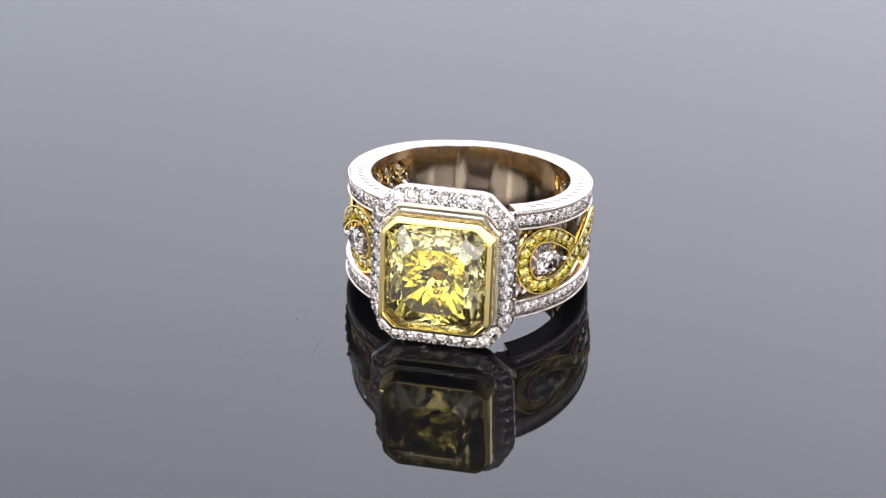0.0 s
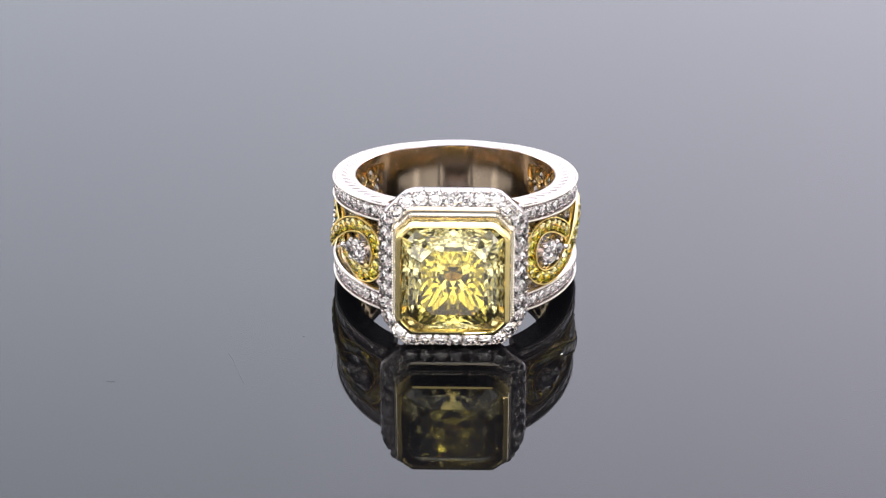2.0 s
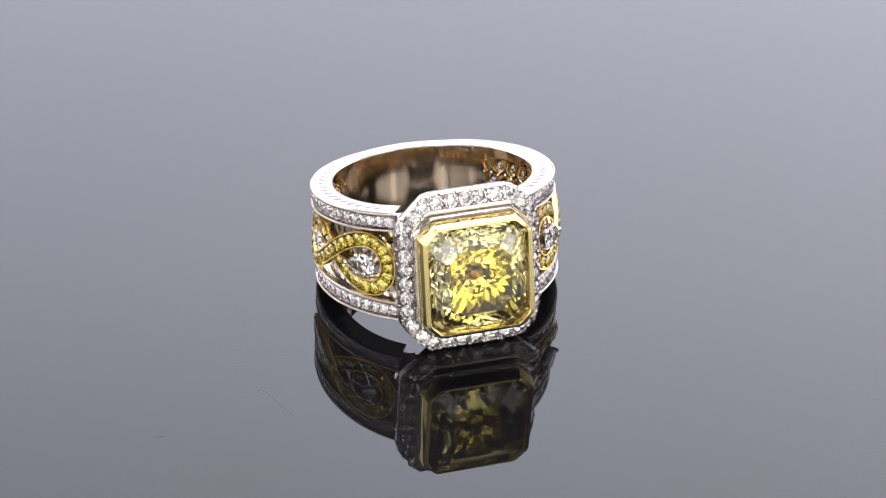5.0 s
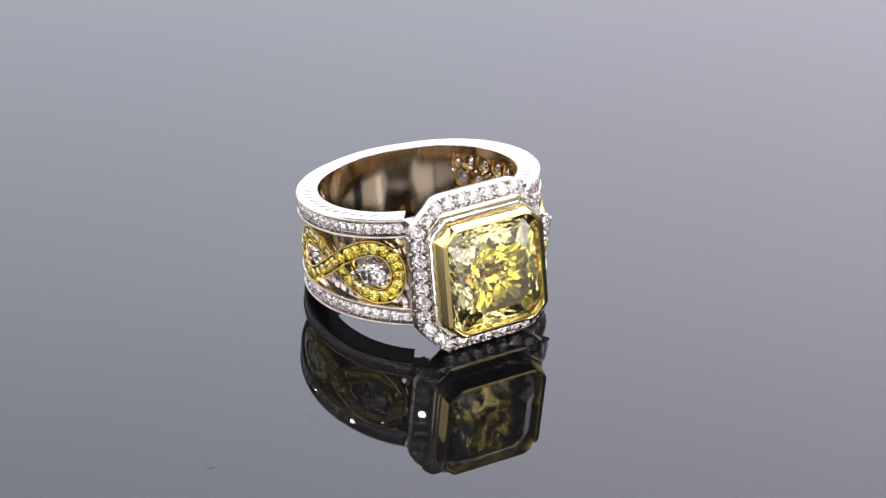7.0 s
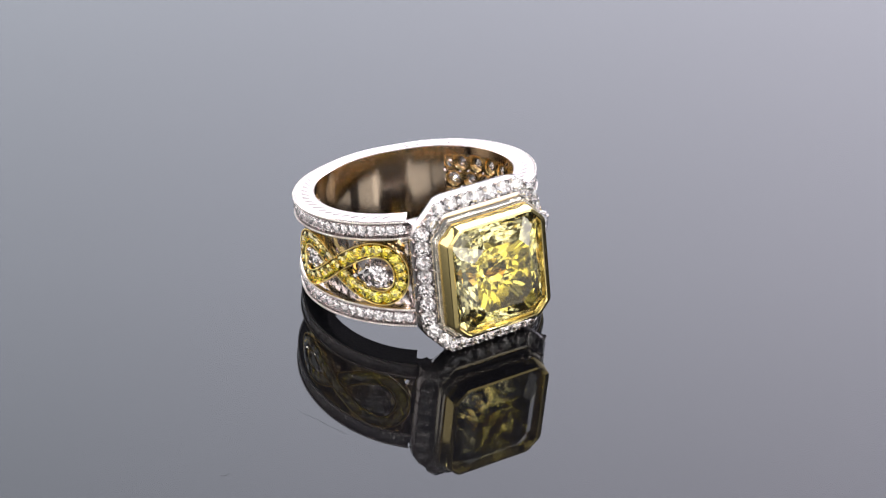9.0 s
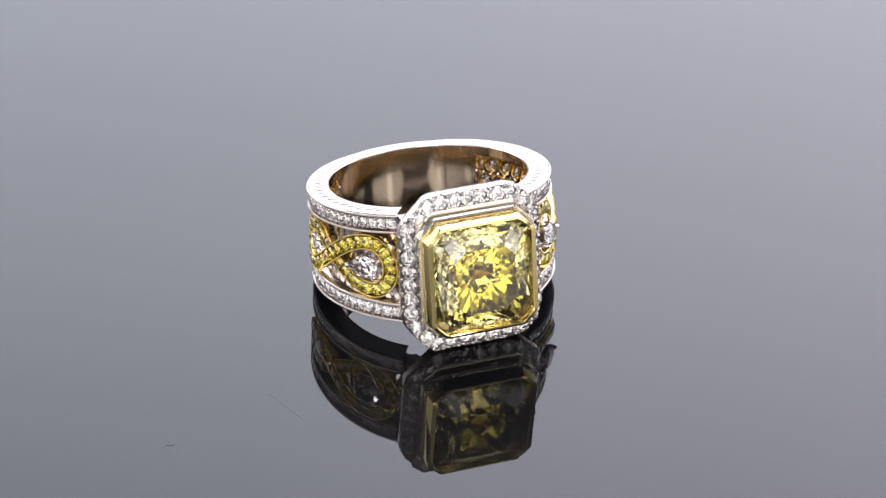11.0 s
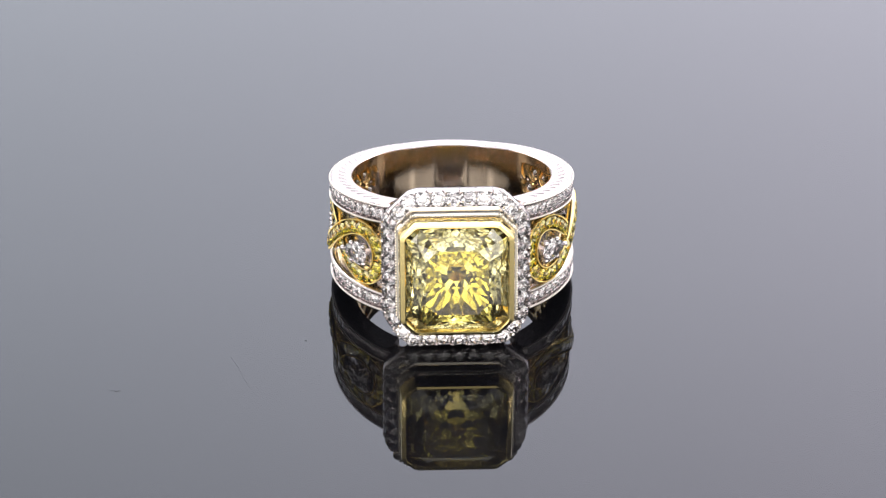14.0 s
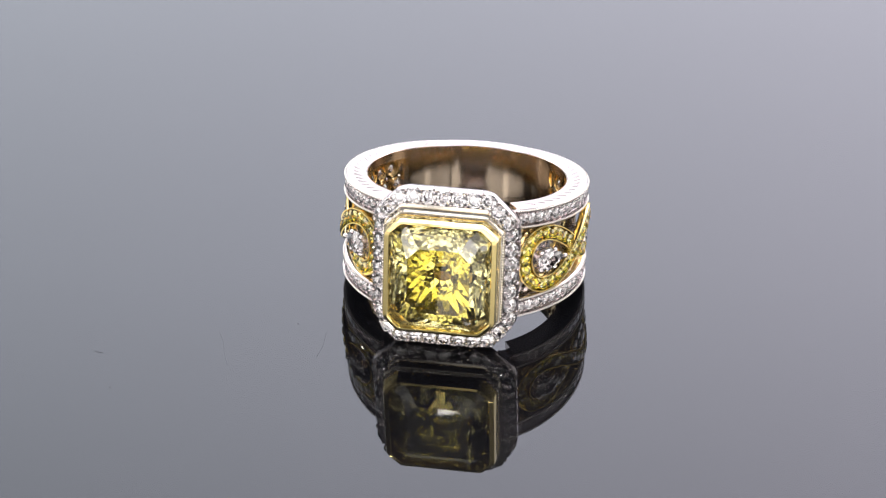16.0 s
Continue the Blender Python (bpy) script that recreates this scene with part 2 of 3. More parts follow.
def make_ring():
    ring = tagged(new("ring"), "white and yellow gold ring with large yellow diamond", "ring")
    # rails with their stones
    rail_stone = brilliant("rail_diamond", 0.98, DIAMOND)
    small_bead = bead_mesh("setting_bead", 0.10, WHITE_GOLD)
    for side in (1, -1):
        bm = bmesh.new()
        sweep(bm, [rail_section(a, side) for a in steps(-A_END, A_END, 120)])
        rail = part("rail", bm, WHITE_GOLD, ring, "white gold edge rail set with small diamonds")
        for sgn in (1, -1):
            for k in range(21):
                a = sgn * (A_END - 3.0 - k * 4.85)
                z = side * (half_width(a) - RAIL / 2)
                out = cyl(1, a, 0)
                piece("rail_diamond", rail_stone, rail, seated(basis(cyl(R_OUT - 0.12, a, z), out, (0, 0, 1))))
                for dz in (-0.42, 0.42):
                    piece("setting_bead", small_bead, rail, basis(cyl(R_OUT - 0.10, a - sgn * 2.42, z + dz), out, (0, 0, 1)))
        bm = bmesh.new()
        for off in (0.13, RAIL - 0.13):
            for a in steps(-A_END, A_END, 250):
                bead(bm, cyl(R_OUT + 0.02, a, side * (half_width(a) - off)), 0.12)
        part("milgrain", bm, WHITE_MILGRAIN, rail)
    azure_stone = brilliant("azure_stone", 1.15, DIAMOND)
    # plain back and pierced sides of the sleeve
    bm = bmesh.new()
    sections = []
    for a in steps(-46, 46, 60):
        h = half_width(a) - RAIL + 0.05
        sections.append([cyl(r, a, z) for r, z in ((inner(a), -h), (inner(a), h), (R_OUT - 0.25, h), (R_OUT - 0.25, -h))])
    sweep(bm, sections)
    part("sleeve", bm, SLEEVE_GOLD, ring, "polished plain back of the band")
    bm = bmesh.new()
    sections = []
    for a in steps(-46.4, 46.4, 70):
        h = half_width(a) - 0.06
        sections.append([cyl(q, a, z) for q, z in ((inner(a) - 0.035, -h), (inner(a) - 0.035, h), (inner(a) + 0.03, h), (inner(a) + 0.03, -h))])
    sweep(bm, sections)
    part("liner", bm, SLEEVE_GOLD, ring, "polished bronze-toned inside of the band")
    for sgn in (1, -1):
        for side in (1, -1):
            bm = bmesh.new()
            sections = []
            for a in steps(sgn * 46.4, sgn * (A_END - 0.3), 60):
                h = half_width(a)
                sections.append([cyl(q, a, side * z) for q, z in ((inner(a) - 0.035, h - 0.85), (inner(a) - 0.035, h - 0.06), (inner(a) + 0.03, h - 0.06), (inner(a) + 0.03, h - 0.85))])
            sweep(bm, sections)
            part("liner", bm, SLEEVE_GOLD, ring)
    for sgn in (1, -1):
        bm = bmesh.new()
        for k in range(19):
            for d in (1, -1):
                a0 = sgn * (47 + k * 5.2)
                pts = []
                for s in steps(0, 1, 5):
                    a = a0 + sgn * d * (s - 0.5) * 16
                    h = half_width(a) - RAIL + 0.1
                    if 45 < abs(a) < A_END:
                        z = (2 * s - 1) * h
                        pts.append([cyl(inner(a) + 0.30, a - 1.3, z), cyl(inner(a) + 0.30, a + 1.3, z), cyl(R_WALL + 0.45, a + 1.3, z), cyl(R_WALL + 0.45, a - 1.3, z)])
                if len(pts) > 1:
                    sweep(bm, pts)
        part("lattice", bm, WHITE_GOLD, ring, "pierced gold gallery behind the scrolls", False)
        for a, rr in ((A_END - 1.5, R_WALL), (47, R_OUT - 0.3)):
            bm = bmesh.new()
            h = half_width(a) - RAIL + 0.1
            sweep(bm, [[cyl(r, a + da, zz) for r, da in ((R_IN, -1.5), (R_IN, 1.5), (rr, 1.5), (rr, -1.5))] for zz in (-h, h)])
            part("upright", bm, WHITE_GOLD, ring)
        make_pierced_wall(ring, sgn, azure_stone)
        make_scroll(ring, sgn)
    # slanting leaf cuts of the upper edge, laid flat; darker metal paints their shade
    for sgn in (1, -1):
        for k in range(24):
            a = sgn * (A_END - 7 - k * 5.8)
            z = half_width(a) + 0.004
            pts = (cyl(R_IN + 0.45, a, z), cyl(R_IN + 0.63, a - sgn * 1.7, z), cyl(R_IN + 1.15, a - sgn * 5.0, z), cyl(R_IN + 0.80, a - sgn * 3.6, z))
            bm = bmesh.new()
            v, w = [bm.verts.new(q) for q in pts], [bm.verts.new((q[0], q[1], z - 0.1)) for q in pts]
            bm.faces.new(v)
            for i in range(4):
                bm.faces.new((v[i], v[(i + 1) % 4], w[(i + 1) % 4], w[i]))
            part("engraved_leaf", bm, ENGRAVING, ring, "", False)
    make_head(ring)
    return ring


def make_pierced_wall(ring, sgn, stone_mesh):
    """The band's inside behind the scrolls: rows of round holes, each with the back of a stone in it."""
    bm, holes = bmesh.new(), []
    a0, a1, cols, n = 46.6, A_END - 1.0, 9, 16
    for row in range(4):
        for col in range(cols + 1):
            lo = max(0.0, col - (0.5 if row % 2 else 0.0))
            hi = min(float(cols), col + 1 - (0.5 if row % 2 else 0.0))
            if hi - lo < 0.1:
                continue
            b, c = a0 + (a1 - a0) * lo / cols, a0 + (a1 - a0) * hi / cols
            mid, wide = (b + c) / 2, (c - b) / 2

            def at(u, v, deep):
                a = sgn * (mid + wide * u)
                h = half_width(a) - 0.85
                return bm.verts.new(cyl(inner(a) + deep, a, h * (row + 0.5 + v * 0.5 - 2) / 2))

            rings = []
            fu, fv = 0.70 / math.radians(wide) / R_IN, 0.88
            for size, deep in ((None, -0.03), (1.0, -0.05), (0.93, 0.0), (0.86, 0.45)):
                out = []
                for k in range(n):
                    t = 2 * math.pi * (k + 0.5) / n
                    u, v = math.cos(t), math.sin(t)
                    if size is None:
                        m = max(abs(u), abs(v))
                        out.append(at(u / m, v / m, deep))
                    else:
                        out.append(at(u * min(fu, 0.92) * size, v * fv * size, deep))
                rings.append(out)
            for p, q in zip(rings, rings[1:]):
                for k in range(n):
                    bm.faces.new((p[k], p[(k + 1) % n], q[(k + 1) % n], q[k]))
            if hi - lo > 0.9:
                a = sgn * mid
                holes.append((a, (half_width(a) - 0.85) * (row + 0.5 - 2) / 2))
    bmesh.ops.remove_doubles(bm, verts=bm.verts, dist=0.004)
    wall = part("pierced_wall", bm, HONEY_GOLD, ring, "honey gold inside of the band, pierced with round holes")
    for a, z in holes:
        piece("azure_stone", stone_mesh, wall, basis(cyl(inner(a) + 0.42, a, z), cyl(1, a, 0), (0, 0, 1)))


def scroll_point(t, sgn):
    """Centre line of the figure eight: angle, height, radius."""
    s = (6.6 if math.cos(t) > 0 else 5.0) * math.cos(t)
    z = (2.40 if s > 0 else 1.85) * math.sin(2 * t) * (1 - 0.10 * math.cos(t) ** 2)
    a = 106.5 + math.degrees(s / R_OUT)
    return sgn * a, sgn * z, R_OUT - 0.02 + 0.22 * math.sin(t)


def make_scroll(ring, sgn):
    n = 192
    frames = []
    for i in range(n):
        t = 2 * math.pi * i / n
        p, q = Vector(cyl(*[scroll_point(t, sgn)[k] for k in (2, 0, 1)])), Vector(cyl(*[scroll_point(t + 0.01, sgn)[k] for k in (2, 0, 1)]))
        o = Vector((p.x, p.y, 0)).normalized()
        d = (q - p).normalized()
        frames.append((p, o, d.cross(o).normalized(), d))
    prof = ((-0.66, -0.6), (-0.69, 0.0), (-0.67, 0.06), (-0.61, 0.05), (-0.57, -0.48), (0.57, -0.48), (0.61, 0.05), (0.67, 0.06), (0.69, 0.0), (0.66, -0.6))
    bm = bmesh.new()
    sweep(bm, [[p + x * u + o * v for u, v in prof] for p, o, x, _ in frames], closed=True)
    scroll = part("scroll", bm, YELLOW_GOLD, ring, "yellow gold figure-eight scroll set with yellow diamonds")
    bm = bmesh.new()
    for u in (-0.64, 0.64):
        for p, o, x, _ in frames:
            q = p + x * u + o * 0.07
            bead(bm, q, 0.07)
    part("milgrain", bm, YELLOW_MILGRAIN, scroll)
    me = brilliant("yellow_melee", 1.04, YELLOW_STONE)
    gap = 0.0
    for i in range(n):
        p, o, x, d = frames[i]
        gap += (p - frames[i - 1][0]).length
        if gap > 0.82:
            gap = 0.0
            piece("yellow_melee", me, scroll, seated(basis(p + o * 0.06, o, d)))
    for s, dia, pear in ((4.6, 2.15, 0.75), (-3.0, 1.6, 0.7)):
        a = sgn * (106.5 + math.degrees(s / R_OUT))
        o = Vector(cyl(1, a, 0))
        p = Vector(cyl(R_OUT + (0.45 if s > 0 else -0.12), a, 0))
        tang = Vector(cyl(1, a - sgn * 90 * (1 if s > 0 else -1), 0))
        tang = (tang - o * tang.dot(o)).normalized()
        up = o.cross(tang)
        seat = bmesh.new()
        sweep(seat, [[p + o * h + (tang * math.cos(2 * math.pi * k / 16) + up * math.sin(2 * math.pi * k / 16)) * (dia / 2 * f) for k in range(16)]
                     for h, f in ((-1.9, 0.40), (-1.2, 0.45), (-0.12, 0.93), (-0.02, 0.98), (-0.08, 0.86), (-0.9, 0.36))], caps=False)
        setting = part("setting", seat, WHITE_GOLD, ring, "white gold prong setting holding a pear diamond")
        m = Matrix((tang, up, o)).transposed().to_4x4()
        m.translation = p * MM
        piece("side_diamond", brilliant("side_diamond", dia, DIAMOND, pear), setting, m)
        prong = bead_mesh("prong", 0.24, WHITE_GOLD)
        for k, rr in ((45, 1), (135, 1), (225, 1), (315, 1), (0, 1 + pear)):
            q = p + (tang * math.cos(radians(k)) + up * math.sin(radians(k))) * dia / 2 * rr * 1.02 + o * 0.06
            piece("prong", prong, setting, basis(q, o, tang))


def head_pt(x, z, n):
    return (x, HALO_Y - n, z)


def droop(x, z):
    """How far the halo falls back towards its sides, top and bottom."""
    return math.hypot(1.15 * max(0.0, (abs(x) - 5.05) / 1.3), 0.4 * max(0.0, (abs(z) - 5.75) / 1.3))


def halo_pt(x, z, n):
    return (x, HALO_Y - n + droop(x, z), z)


def halo_out(x, z):
    e = 0.05
    return Vector((droop(x + e, z) - droop(x - e, z), -2 * e, droop(x, z + e) - droop(x, z - e))).normalized()


def frame_loop(bm, levels, cx, cz, w0, ease=0.0, dz=0.0, place=head_pt):
    """A closed frame: rings of the profile (width, height, n) joined in turn, the last back to the first. cx, cz: the corners' cut at width w0."""
    sweep(bm, [[place(x, z + dz, n) for x, z in octagon(w, h, cx + (w - w0) * 0.293, cz + (w - w0) * 0.293, ease)] for w, h, n in levels], closed=True)


def make_head(ring):
    # pave halo
    W, H, B = HALO_W, HALO_H, HALO_BAND
    bm = bmesh.new()
    frame_loop(bm, [(W - 0.9, H - 0.3, -HALO_T), (W - 0.1, H, -0.7), (W, H, -0.12), (W - 0.16, H - 0.16, 0.0), (W - 0.30, H - 0.30, -0.60),
                    (W - 2 * B + 0.3, H - 2 * B + 0.3, -0.60), (W - 2 * B, H - 2 * B, 0.0), (W - 2 * B - 0.1, H - 2 * B - 0.1, -HALO_T)],
               HALO_CX, HALO_CZ, W, 0.75, 0.0, halo_pt)
    halo = part("halo", bm, WHITE_GOLD, ring, "octagonal white gold halo set with diamonds")
    me, bd = brilliant("halo_diamond", 1.40, DIAMOND), bead_mesh("setting_bead", 0.15, WHITE_GOLD)
    mid = octagon(W - B, H - B, HALO_CX - 0.35, HALO_CZ - 0.35)
    pts = along(mid, 34)
    for i, p in enumerate(pts):
        q, o = pts[(i + 1) % 34], pts[i - 1]
        piece("halo_diamond", me, halo, seated(basis(Vector(halo_pt(p.x, p.y, 0)) + halo_out(p.x, p.y) * 0.02, halo_out(p.x, p.y), (q.x - o.x, 0, q.y - o.y))))
        c, d = (p + q) / 2, (q - p).normalized()
        for f in (-0.54, 0.54):
            piece("setting_bead", bd, halo, basis(halo_pt(c.x + d.y * f, c.y - d.x * f, 0.03), halo_out(c.x + d.y * f, c.y - d.x * f), (1, 0, 0.3)))
    # claws down the halo's outside
    claw = bmesh.new()
    bmesh.ops.create_cone(claw, cap_ends=True, segments=6, radius1=0.10, radius2=0.15, depth=0.7)
    bmesh.ops.scale(claw, vec=(MM, MM, MM), verts=claw.verts)
    cm = bpy.data.meshes.new("claw")
    claw.to_mesh(cm)
    claw.free()
    cm.materials.append(WHITE_GOLD)
    outer = along(octagon(W - 0.16, H - 0.16, HALO_CX, HALO_CZ), 34)
    for i, p in enumerate(outer):
        c = (p + outer[(i + 1) % 34]) / 2
        piece("claw", cm, halo, basis(halo_pt(c.x, c.y, -0.36), (0, -1, 0), (0, 0, 1)))
    # white gold gallery under the bezel, and the seat behind it
    bm = bmesh.new()
    w, h = BEZ_W, BEZ_H
    frame_loop(bm, [(W - 2 * B + 0.06, H - 2 * B + 0.06, -HALO_T + 0.1), (W - 2 * B + 0.06, H - 2 * B + 0.06, 0.05), (w + 0.2, h + 0.75, 0.10), (w + 0.16, h + 0.62, -0.05), (w + 0.08, h + 0.46, -0.05), (w + 0.06, h + 0.40, 0.22), (w + 0.02, h + 0.12, 0.34), (w, h, 0.50), (w - 0.2, h - 0.2, 0.56), (w - 0.2, h - 0.2, 0.66), (w - 0.06, h - 0.06, 0.70), (w - 0.06, h - 0.06, 1.00), (w - 1.0, h - 1.0, 1.00), (w - 1.6, h - 1.6, -HALO_T + 0.1)],
               BEZ_C, BEZ_C, w, 0.28, 0.0)
    gallery = part("gallery", bm, PALE_GOLD, ring, "stepped pale gold gallery")
    bm = bmesh.new()
    for q in along(octagon(w + 0.02, h + 0.06, BEZ_C, BEZ_C), 150):
        bead(bm, head_pt(q.x, q.y, 0.61), 0.11)
    part("milgrain", bm, PALE_GOLD, gallery)
    bm = bmesh.new()
    f = BEZ_FRONT
    frame_loop(bm, [(w - 0.46, h - 0.24, 0.85), (w - 0.46, h - 0.24, 1.10), (w - 0.30, h - 0.10, 1.14), (w - 0.32, h - 0.12, 1.34), (w - 0.54, h - 0.36, f - 0.16), (w - 0.62, h - 0.44, f - 0.06),
                    (w - 1.36, h - 0.84, f), (w - 1.50, h - 0.98, f - 0.06), (w - 1.54, h - 1.02, f - 0.5), (w - 1.9, h - 1.6, 0.85)], BEZ_C, BEZ_C, w, 0.28, BEZ_DZ)
    part("bezel", bm, YELLOW_GOLD, ring, "polished yellow gold octagonal bezel", 16)
    make_centre_stone(ring, w - 1.48, h - 0.96, f - 0.65)
    # basket between the halo and the band
    bm = bmesh.new()
    frame_loop(bm, [(W - 0.9, H - 0.8, -HALO_T + 0.05), (W - 1.6, H - 3.6, -2.7), (W - 2.6, H - 4.6, -2.7), (W - 2.2, H - 2.6, -HALO_T + 0.05)], HALO_CX, HALO_CZ, W, 0.3, 0.0, halo_pt)
    part("basket", bm, WHITE_GOLD, ring)
    # solid shoulders between the rails and the halo
    for sx in (1, -1):
        bm = bmesh.new()
        bmesh.ops.create_cube(bm, size=1.0)
        bmesh.ops.scale(bm, vec=(1.3, 1.8, 9.5), verts=bm.verts)
        bmesh.ops.bevel(bm, geom=bm.edges, offset=0.12, segments=2, affect="EDGES", profile=0.5)
        bmesh.ops.translate(bm, vec=(sx * 5.0, -9.1, 0), verts=bm.verts)
        part("shoulder", bm, WHITE_GOLD, ring)
    # two bridges that carry the head
    for sz in (1, -1):
        bm = bmesh.new()
        sweep(bm, [[cyl(q, a, sz * z) for q, z in ((R_IN, 3.2), (R_IN, 4.0), (R_IN + 0.5, 4.0), (R_IN + 0.5, 3.2))] for a in steps(A_END - 3, 363 - A_END, 30)])
        part("bridge", bm, SLEEVE_GOLD, ring)


CROWN, PAVILION, BULGE = 1.25, 5.31, 1.766


def make_centre_stone(ring, w, h, girdle):
    """A radiant cut: octagonal outline, faceted crown, brilliant pavilion, alike in its four quarters."""
    bm = bmesh.new()
    rnd = random.Random(2)
    cut = 1.15
    edge = [Vector(q) for q in octagon(w, h, cut, cut)]

    def rim(turn):
        """The point of the outline in that direction."""
        d = Vector((math.cos(turn), math.sin(turn)))
        best = 1e9
        for a, b in zip(edge, edge[1:] + edge[:1]):
            e = b - a
            det = d.x * -e.y + d.y * e.x
            if abs(det) > 1e-9:
                t, u = (a.x * -e.y + a.y * e.x) / det, (d.x * a.y - d.y * a.x) / det
                if t > 0 and -1e-6 <= u <= 1 + 1e-6:
                    best = min(best, t)
        return d * best

    def four(q, n):
        for sx in (1, -1):
            for sz in (1, -1):
                bm.verts.new(head_pt(q.x * sx, q.y * sz, girdle + n))

    for q in edge:
        for n in (0.0, -0.10):
            bm.verts.new(head_pt(q.x, q.y, girdle + n))
    mean = (w + h) / 4 * 1.04
    for q in octagon(w * 0.61, h * 0.61, 0.95, 0.95):
        bm.verts.new(head_pt(*q, girdle + CROWN))
    for deg in (0, 16, 32, 45, 58, 74, 90):
        four(rim(radians(deg)) * 0.845, CROWN * 0.506)
    for rho, count, off in ((0.92, 8, 0.0), (0.83, 8, 0.5), (0.73, 7, 0.0), (0.62, 6, 0.5), (0.51, 6, 0.0), (0.40, 5, 0.5), (0.29, 4, 0.0), (0.18, 3, 0.5)):
        for k in range(count + 1):
            deg = 90 * (k + off) / count
            if deg > 90.01:
                continue
            jig = 0 if off == 0 and k in (0, count) else rnd.uniform(-2.5, 2.5)
            f = rho * (1 + rnd.uniform(-0.07, 0.07))
            soft = min(1.0, (1 - rho) * 2.64)
            q = rim(radians(deg + jig))
            q = q.lerp(q.normalized() * mean, soft) * f
            four(q, -0.10 - PAVILION * (1 - f ** BULGE))
    for sx in (-0.2, 0.2):
        bm.verts.new(head_pt(sx, 0, girdle - 0.10 - PAVILION))
    bmesh.ops.remove_doubles(bm, verts=bm.verts, dist=0.01)
    res = bmesh.ops.convex_hull(bm, input=bm.verts)
    loose = [v for v in bm.verts if not v.link_faces]
    bmesh.ops.delete(bm, geom=loose, context="VERTS")
    bmesh.ops.dissolve_limit(bm, angle_limit=radians(0.6), verts=bm.verts, edges=bm.edges)
    bmesh.ops.translate(bm, vec=(0, 0, BEZ_DZ), verts=bm.verts)
    bmesh.ops.recalc_face_normals(bm, faces=bm.faces)
    # tint by facing: paler crown, deeper pavilion, painting the light's path inside
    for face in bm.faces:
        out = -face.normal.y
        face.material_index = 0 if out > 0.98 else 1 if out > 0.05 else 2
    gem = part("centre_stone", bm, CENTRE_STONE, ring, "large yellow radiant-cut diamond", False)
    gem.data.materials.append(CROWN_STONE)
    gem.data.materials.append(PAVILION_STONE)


# ---------------------------------------------------------------- the place
def slab(name, size, at, mat, parent, bevel=0.0):
    bm = bmesh.new()
    bmesh.ops.create_cube(bm, size=1.0)
    bmesh.ops.scale(bm, vec=size, verts=bm.verts)
    if bevel:
        bmesh.ops.bevel(bm, geom=bm.edges, offset=bevel, segments=2, affect="EDGES", profile=0.5)
    ob = finish(name, bm, mat, parent, "", False, 1.0)
    ob.location = at
    return ob


def make_place():
    bm = bmesh.new()
    bmesh.ops.create_cone(bm, cap_ends=True, segments=128, radius1=0.30, radius2=0.30, depth=0.006)
    bmesh.ops.translate(bm, vec=(0, 0, -0.003), verts=bm.verts)
    disc = finish("turntable", bm, ACRYLIC, None, "", False, 1.0)
    tagged(disc, "round black acrylic turntable plate, mirror-glossy, with dust", "turntable")
    table = tagged(new("table"), "dark studio table under the turntable", "table")
    table.location = (0, 0, -0.74)
    slab("tabletop", (2.4, 2.2, 0.03), (0, 0, 0.719), TABLE, table, 0.004)
    for lx in (-1.12, 1.12):
        for ly in (-1.02, 1.02):
            slab("leg", (0.06, 0.06, 0.704), (lx, ly, 0.352), TABLE, table, 0.004)
    for name, size, at, mat in (("floor", (5.0, 5.0, 0.1), (0, 0, -0.79), FLOOR), ("ceiling", (5.0, 5.0, 0.1), (0, 0, 1.81), WALL),
                                ("wall_north", (5.0, 0.1, 2.5), (0, 2.45, 0.51), WALL), ("wall_south", (5.0, 0.1, 2.5), (0, -2.45, 0.51), WALL),
                                ("wall_east", (0.1, 4.8, 2.5), (2.45, 0, 0.51), WALL), ("wall_west", (0.1, 4.8, 2.5), (-2.45, 0, 0.51), WALL)):
        tagged(slab(name, size, at, mat, None), "plain grey studio " + name.split("_")[0], name.split("_")[0], kind="structure")
    bm = bmesh.new()
    bmesh.ops.create_cube(bm, size=1.0)
    bmesh.ops.scale(bm, vec=(2.2, 0.02, 1.5), verts=bm.verts)
    # gives off its own light; no lamp shines on or through it
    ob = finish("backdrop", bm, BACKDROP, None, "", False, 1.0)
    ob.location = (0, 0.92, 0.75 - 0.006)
    tagged(ob, "white studio backdrop glowing with painted-in light", "backdrop", kind="structure")
    return disc


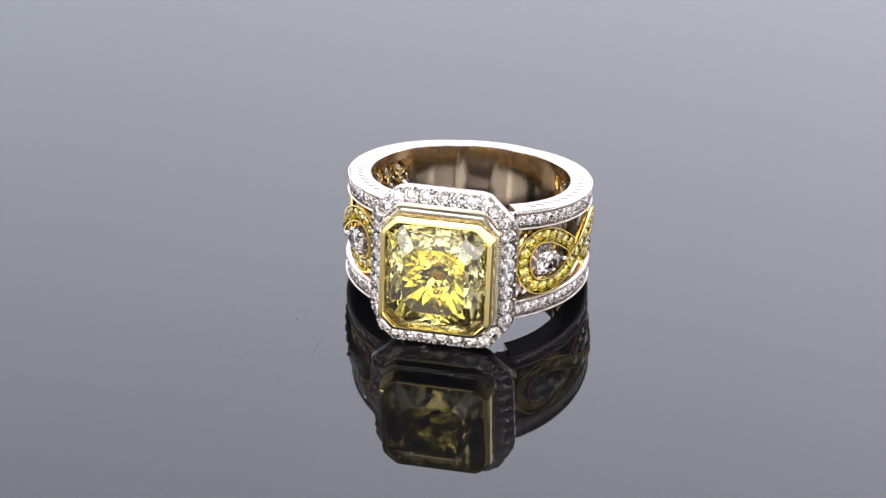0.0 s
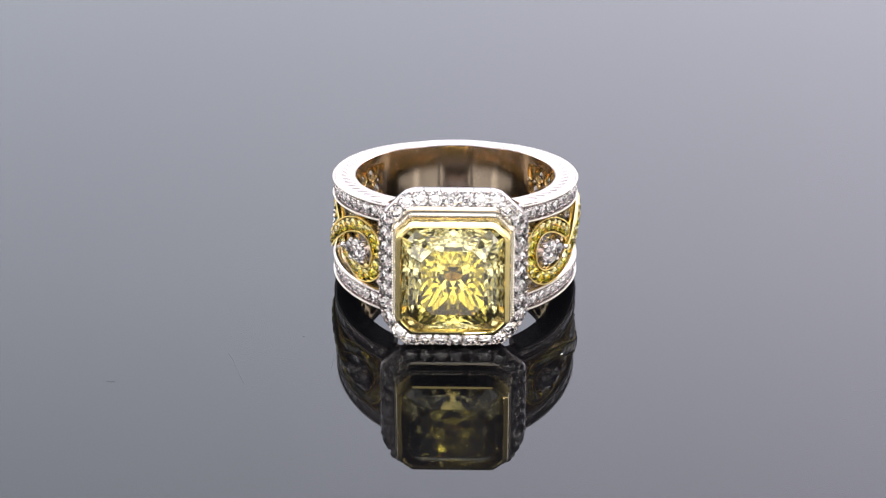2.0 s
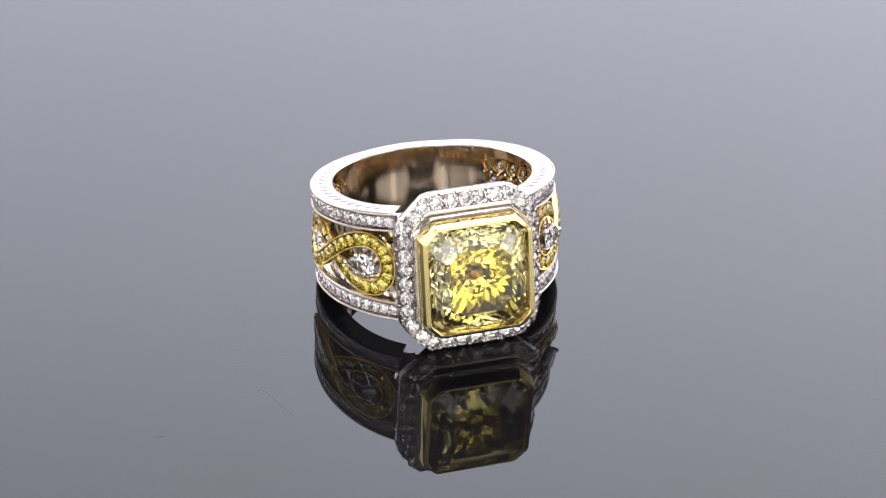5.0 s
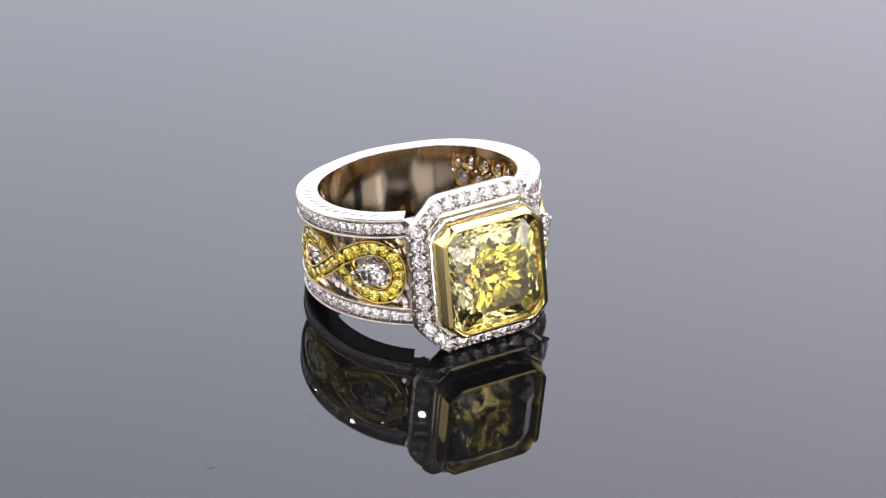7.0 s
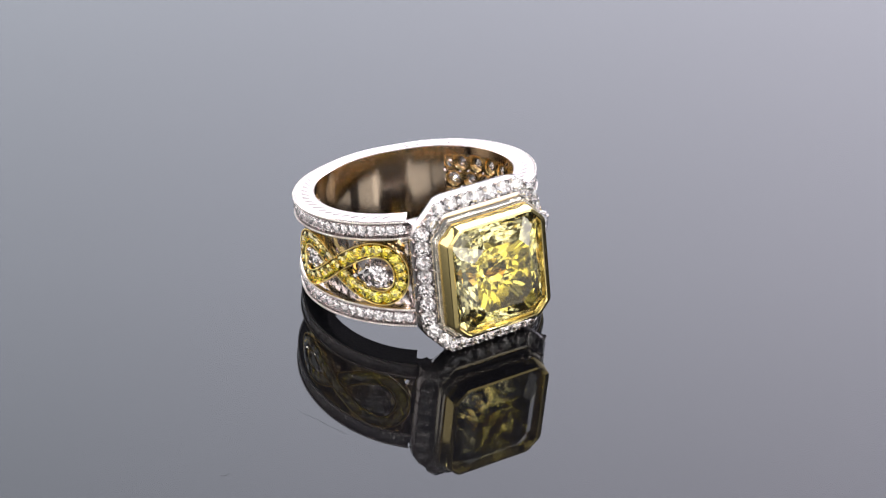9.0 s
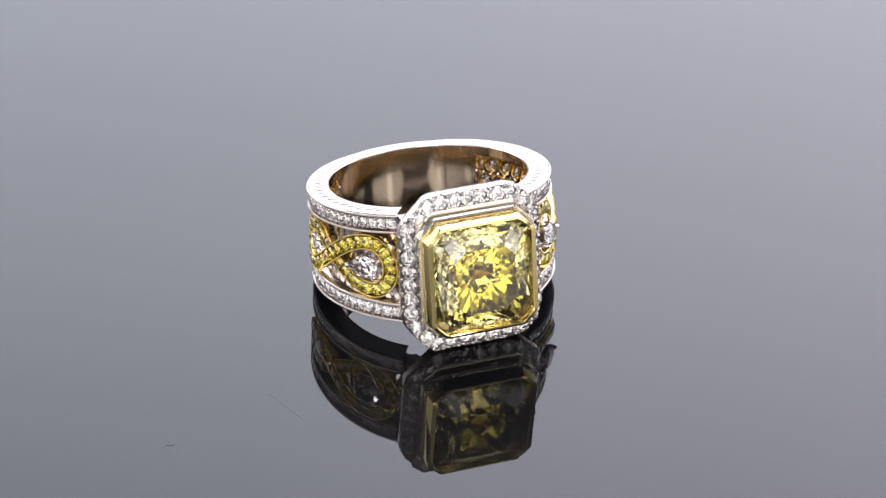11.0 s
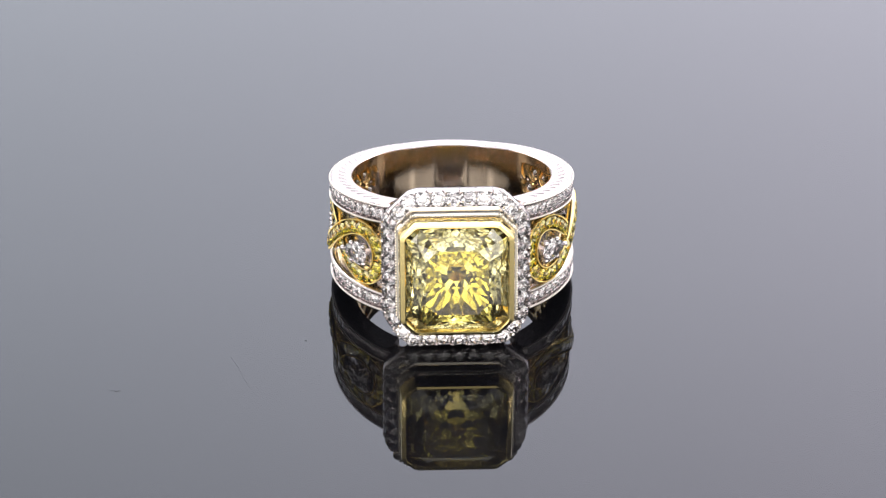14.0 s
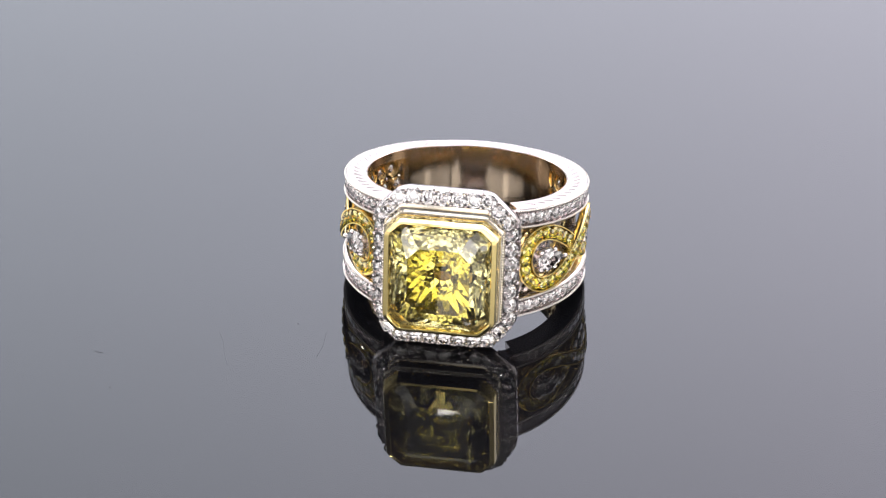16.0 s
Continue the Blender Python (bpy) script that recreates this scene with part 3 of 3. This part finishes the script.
def make_fibre(label, pts, thick):
    """A hair lying on the plate, through points in mm from the turntable's axis."""
    mid = sum((Vector((*q, 0)) for q in pts), Vector()) / len(pts)
    bm, rows = bmesh.new(), []
    for k in range(len(pts) * 6 - 5):
        i, f = min(k // 6, len(pts) - 2), k / 6 - min(k // 6, len(pts) - 2)
        a, b = Vector((*pts[i], 0)), Vector((*pts[i + 1], 0))
        c = a.lerp(b, f) - mid
        side = (b - a).normalized().cross(Vector((0, 0, 1)))
        rows.append([c + side * (thick * u) + Vector((0, 0, thick * (1 + v))) for u, v in ((-0.5, -0.9), (0.5, -0.9), (0.5, 0.1), (-0.5, 0.1))])
    sweep(bm, rows)
    ob = finish("hair", bm, DUST, None, "", True)
    tagged(ob, label, "hair", "dust on the plate")
    return ob, Matrix.Translation(mid * MM)


def make_speck(label, x, y, size):
    bm = bmesh.new()
    bmesh.ops.create_icosphere(bm, subdivisions=2, radius=size)
    rnd = random.Random(int(x * 10))
    for v in bm.verts:
        v.co *= rnd.uniform(0.6, 1.2)
        v.co.z = abs(v.co.z) * 0.5
    ob = finish("dust_speck", bm, DUST, None, "", False)
    tagged(ob, label, "dust", "dust on the plate")
    return ob, Matrix.Translation((x * MM, y * MM, 0))


# ---------------------------------------------------------------- motion
def turn_at(t):
    s = t if t <= T_TURN else 2 * T_TURN - t
    return Matrix.Rotation(radians(OMEGA * (s - T_FACING)), 4, "Z")


def turning():
    return [i * 0.25 for i in range(65)]


def motions():
    base = pose(CENTRE[0] * MM, CENTRE[1] * MM, LIFT * MM, -math.degrees(LEAN), 0, ASKEW)
    walk(RING, [(t, turn_at(t) @ base) for t in turning()])
    walk(DISC, [(t, turn_at(t)) for t in turning()])
    for ob, at in DUST_THINGS:
        walk(ob, [(t, turn_at(t) @ at) for t in turning()])


DISC = make_place()
RING = make_ring()
DUST_THINGS = [
    make_fibre("fine grey curved hair lying on black acrylic", [(-19.3, -7.0), (-18.7, -8.4), (-18.2, -10.2), (-17.6, -11.9)], 0.011),
    make_fibre("thin grey straight hair lying on black acrylic", [(-10.2, -5.6), (-10.1, -7.5), (-10.3, -9.6)], 0.016),
    make_fibre("short pale lint fibre on black acrylic", [(-29.3, -11.5), (-28.9, -11.7), (-28.5, -11.6)], 0.022),
    make_speck("tiny grey dust speck on black acrylic", -26.6, -16.8, 0.06),
    make_speck("tiny grey dust speck on black acrylic", -12.9, -4.6, 0.09),
]
motions()
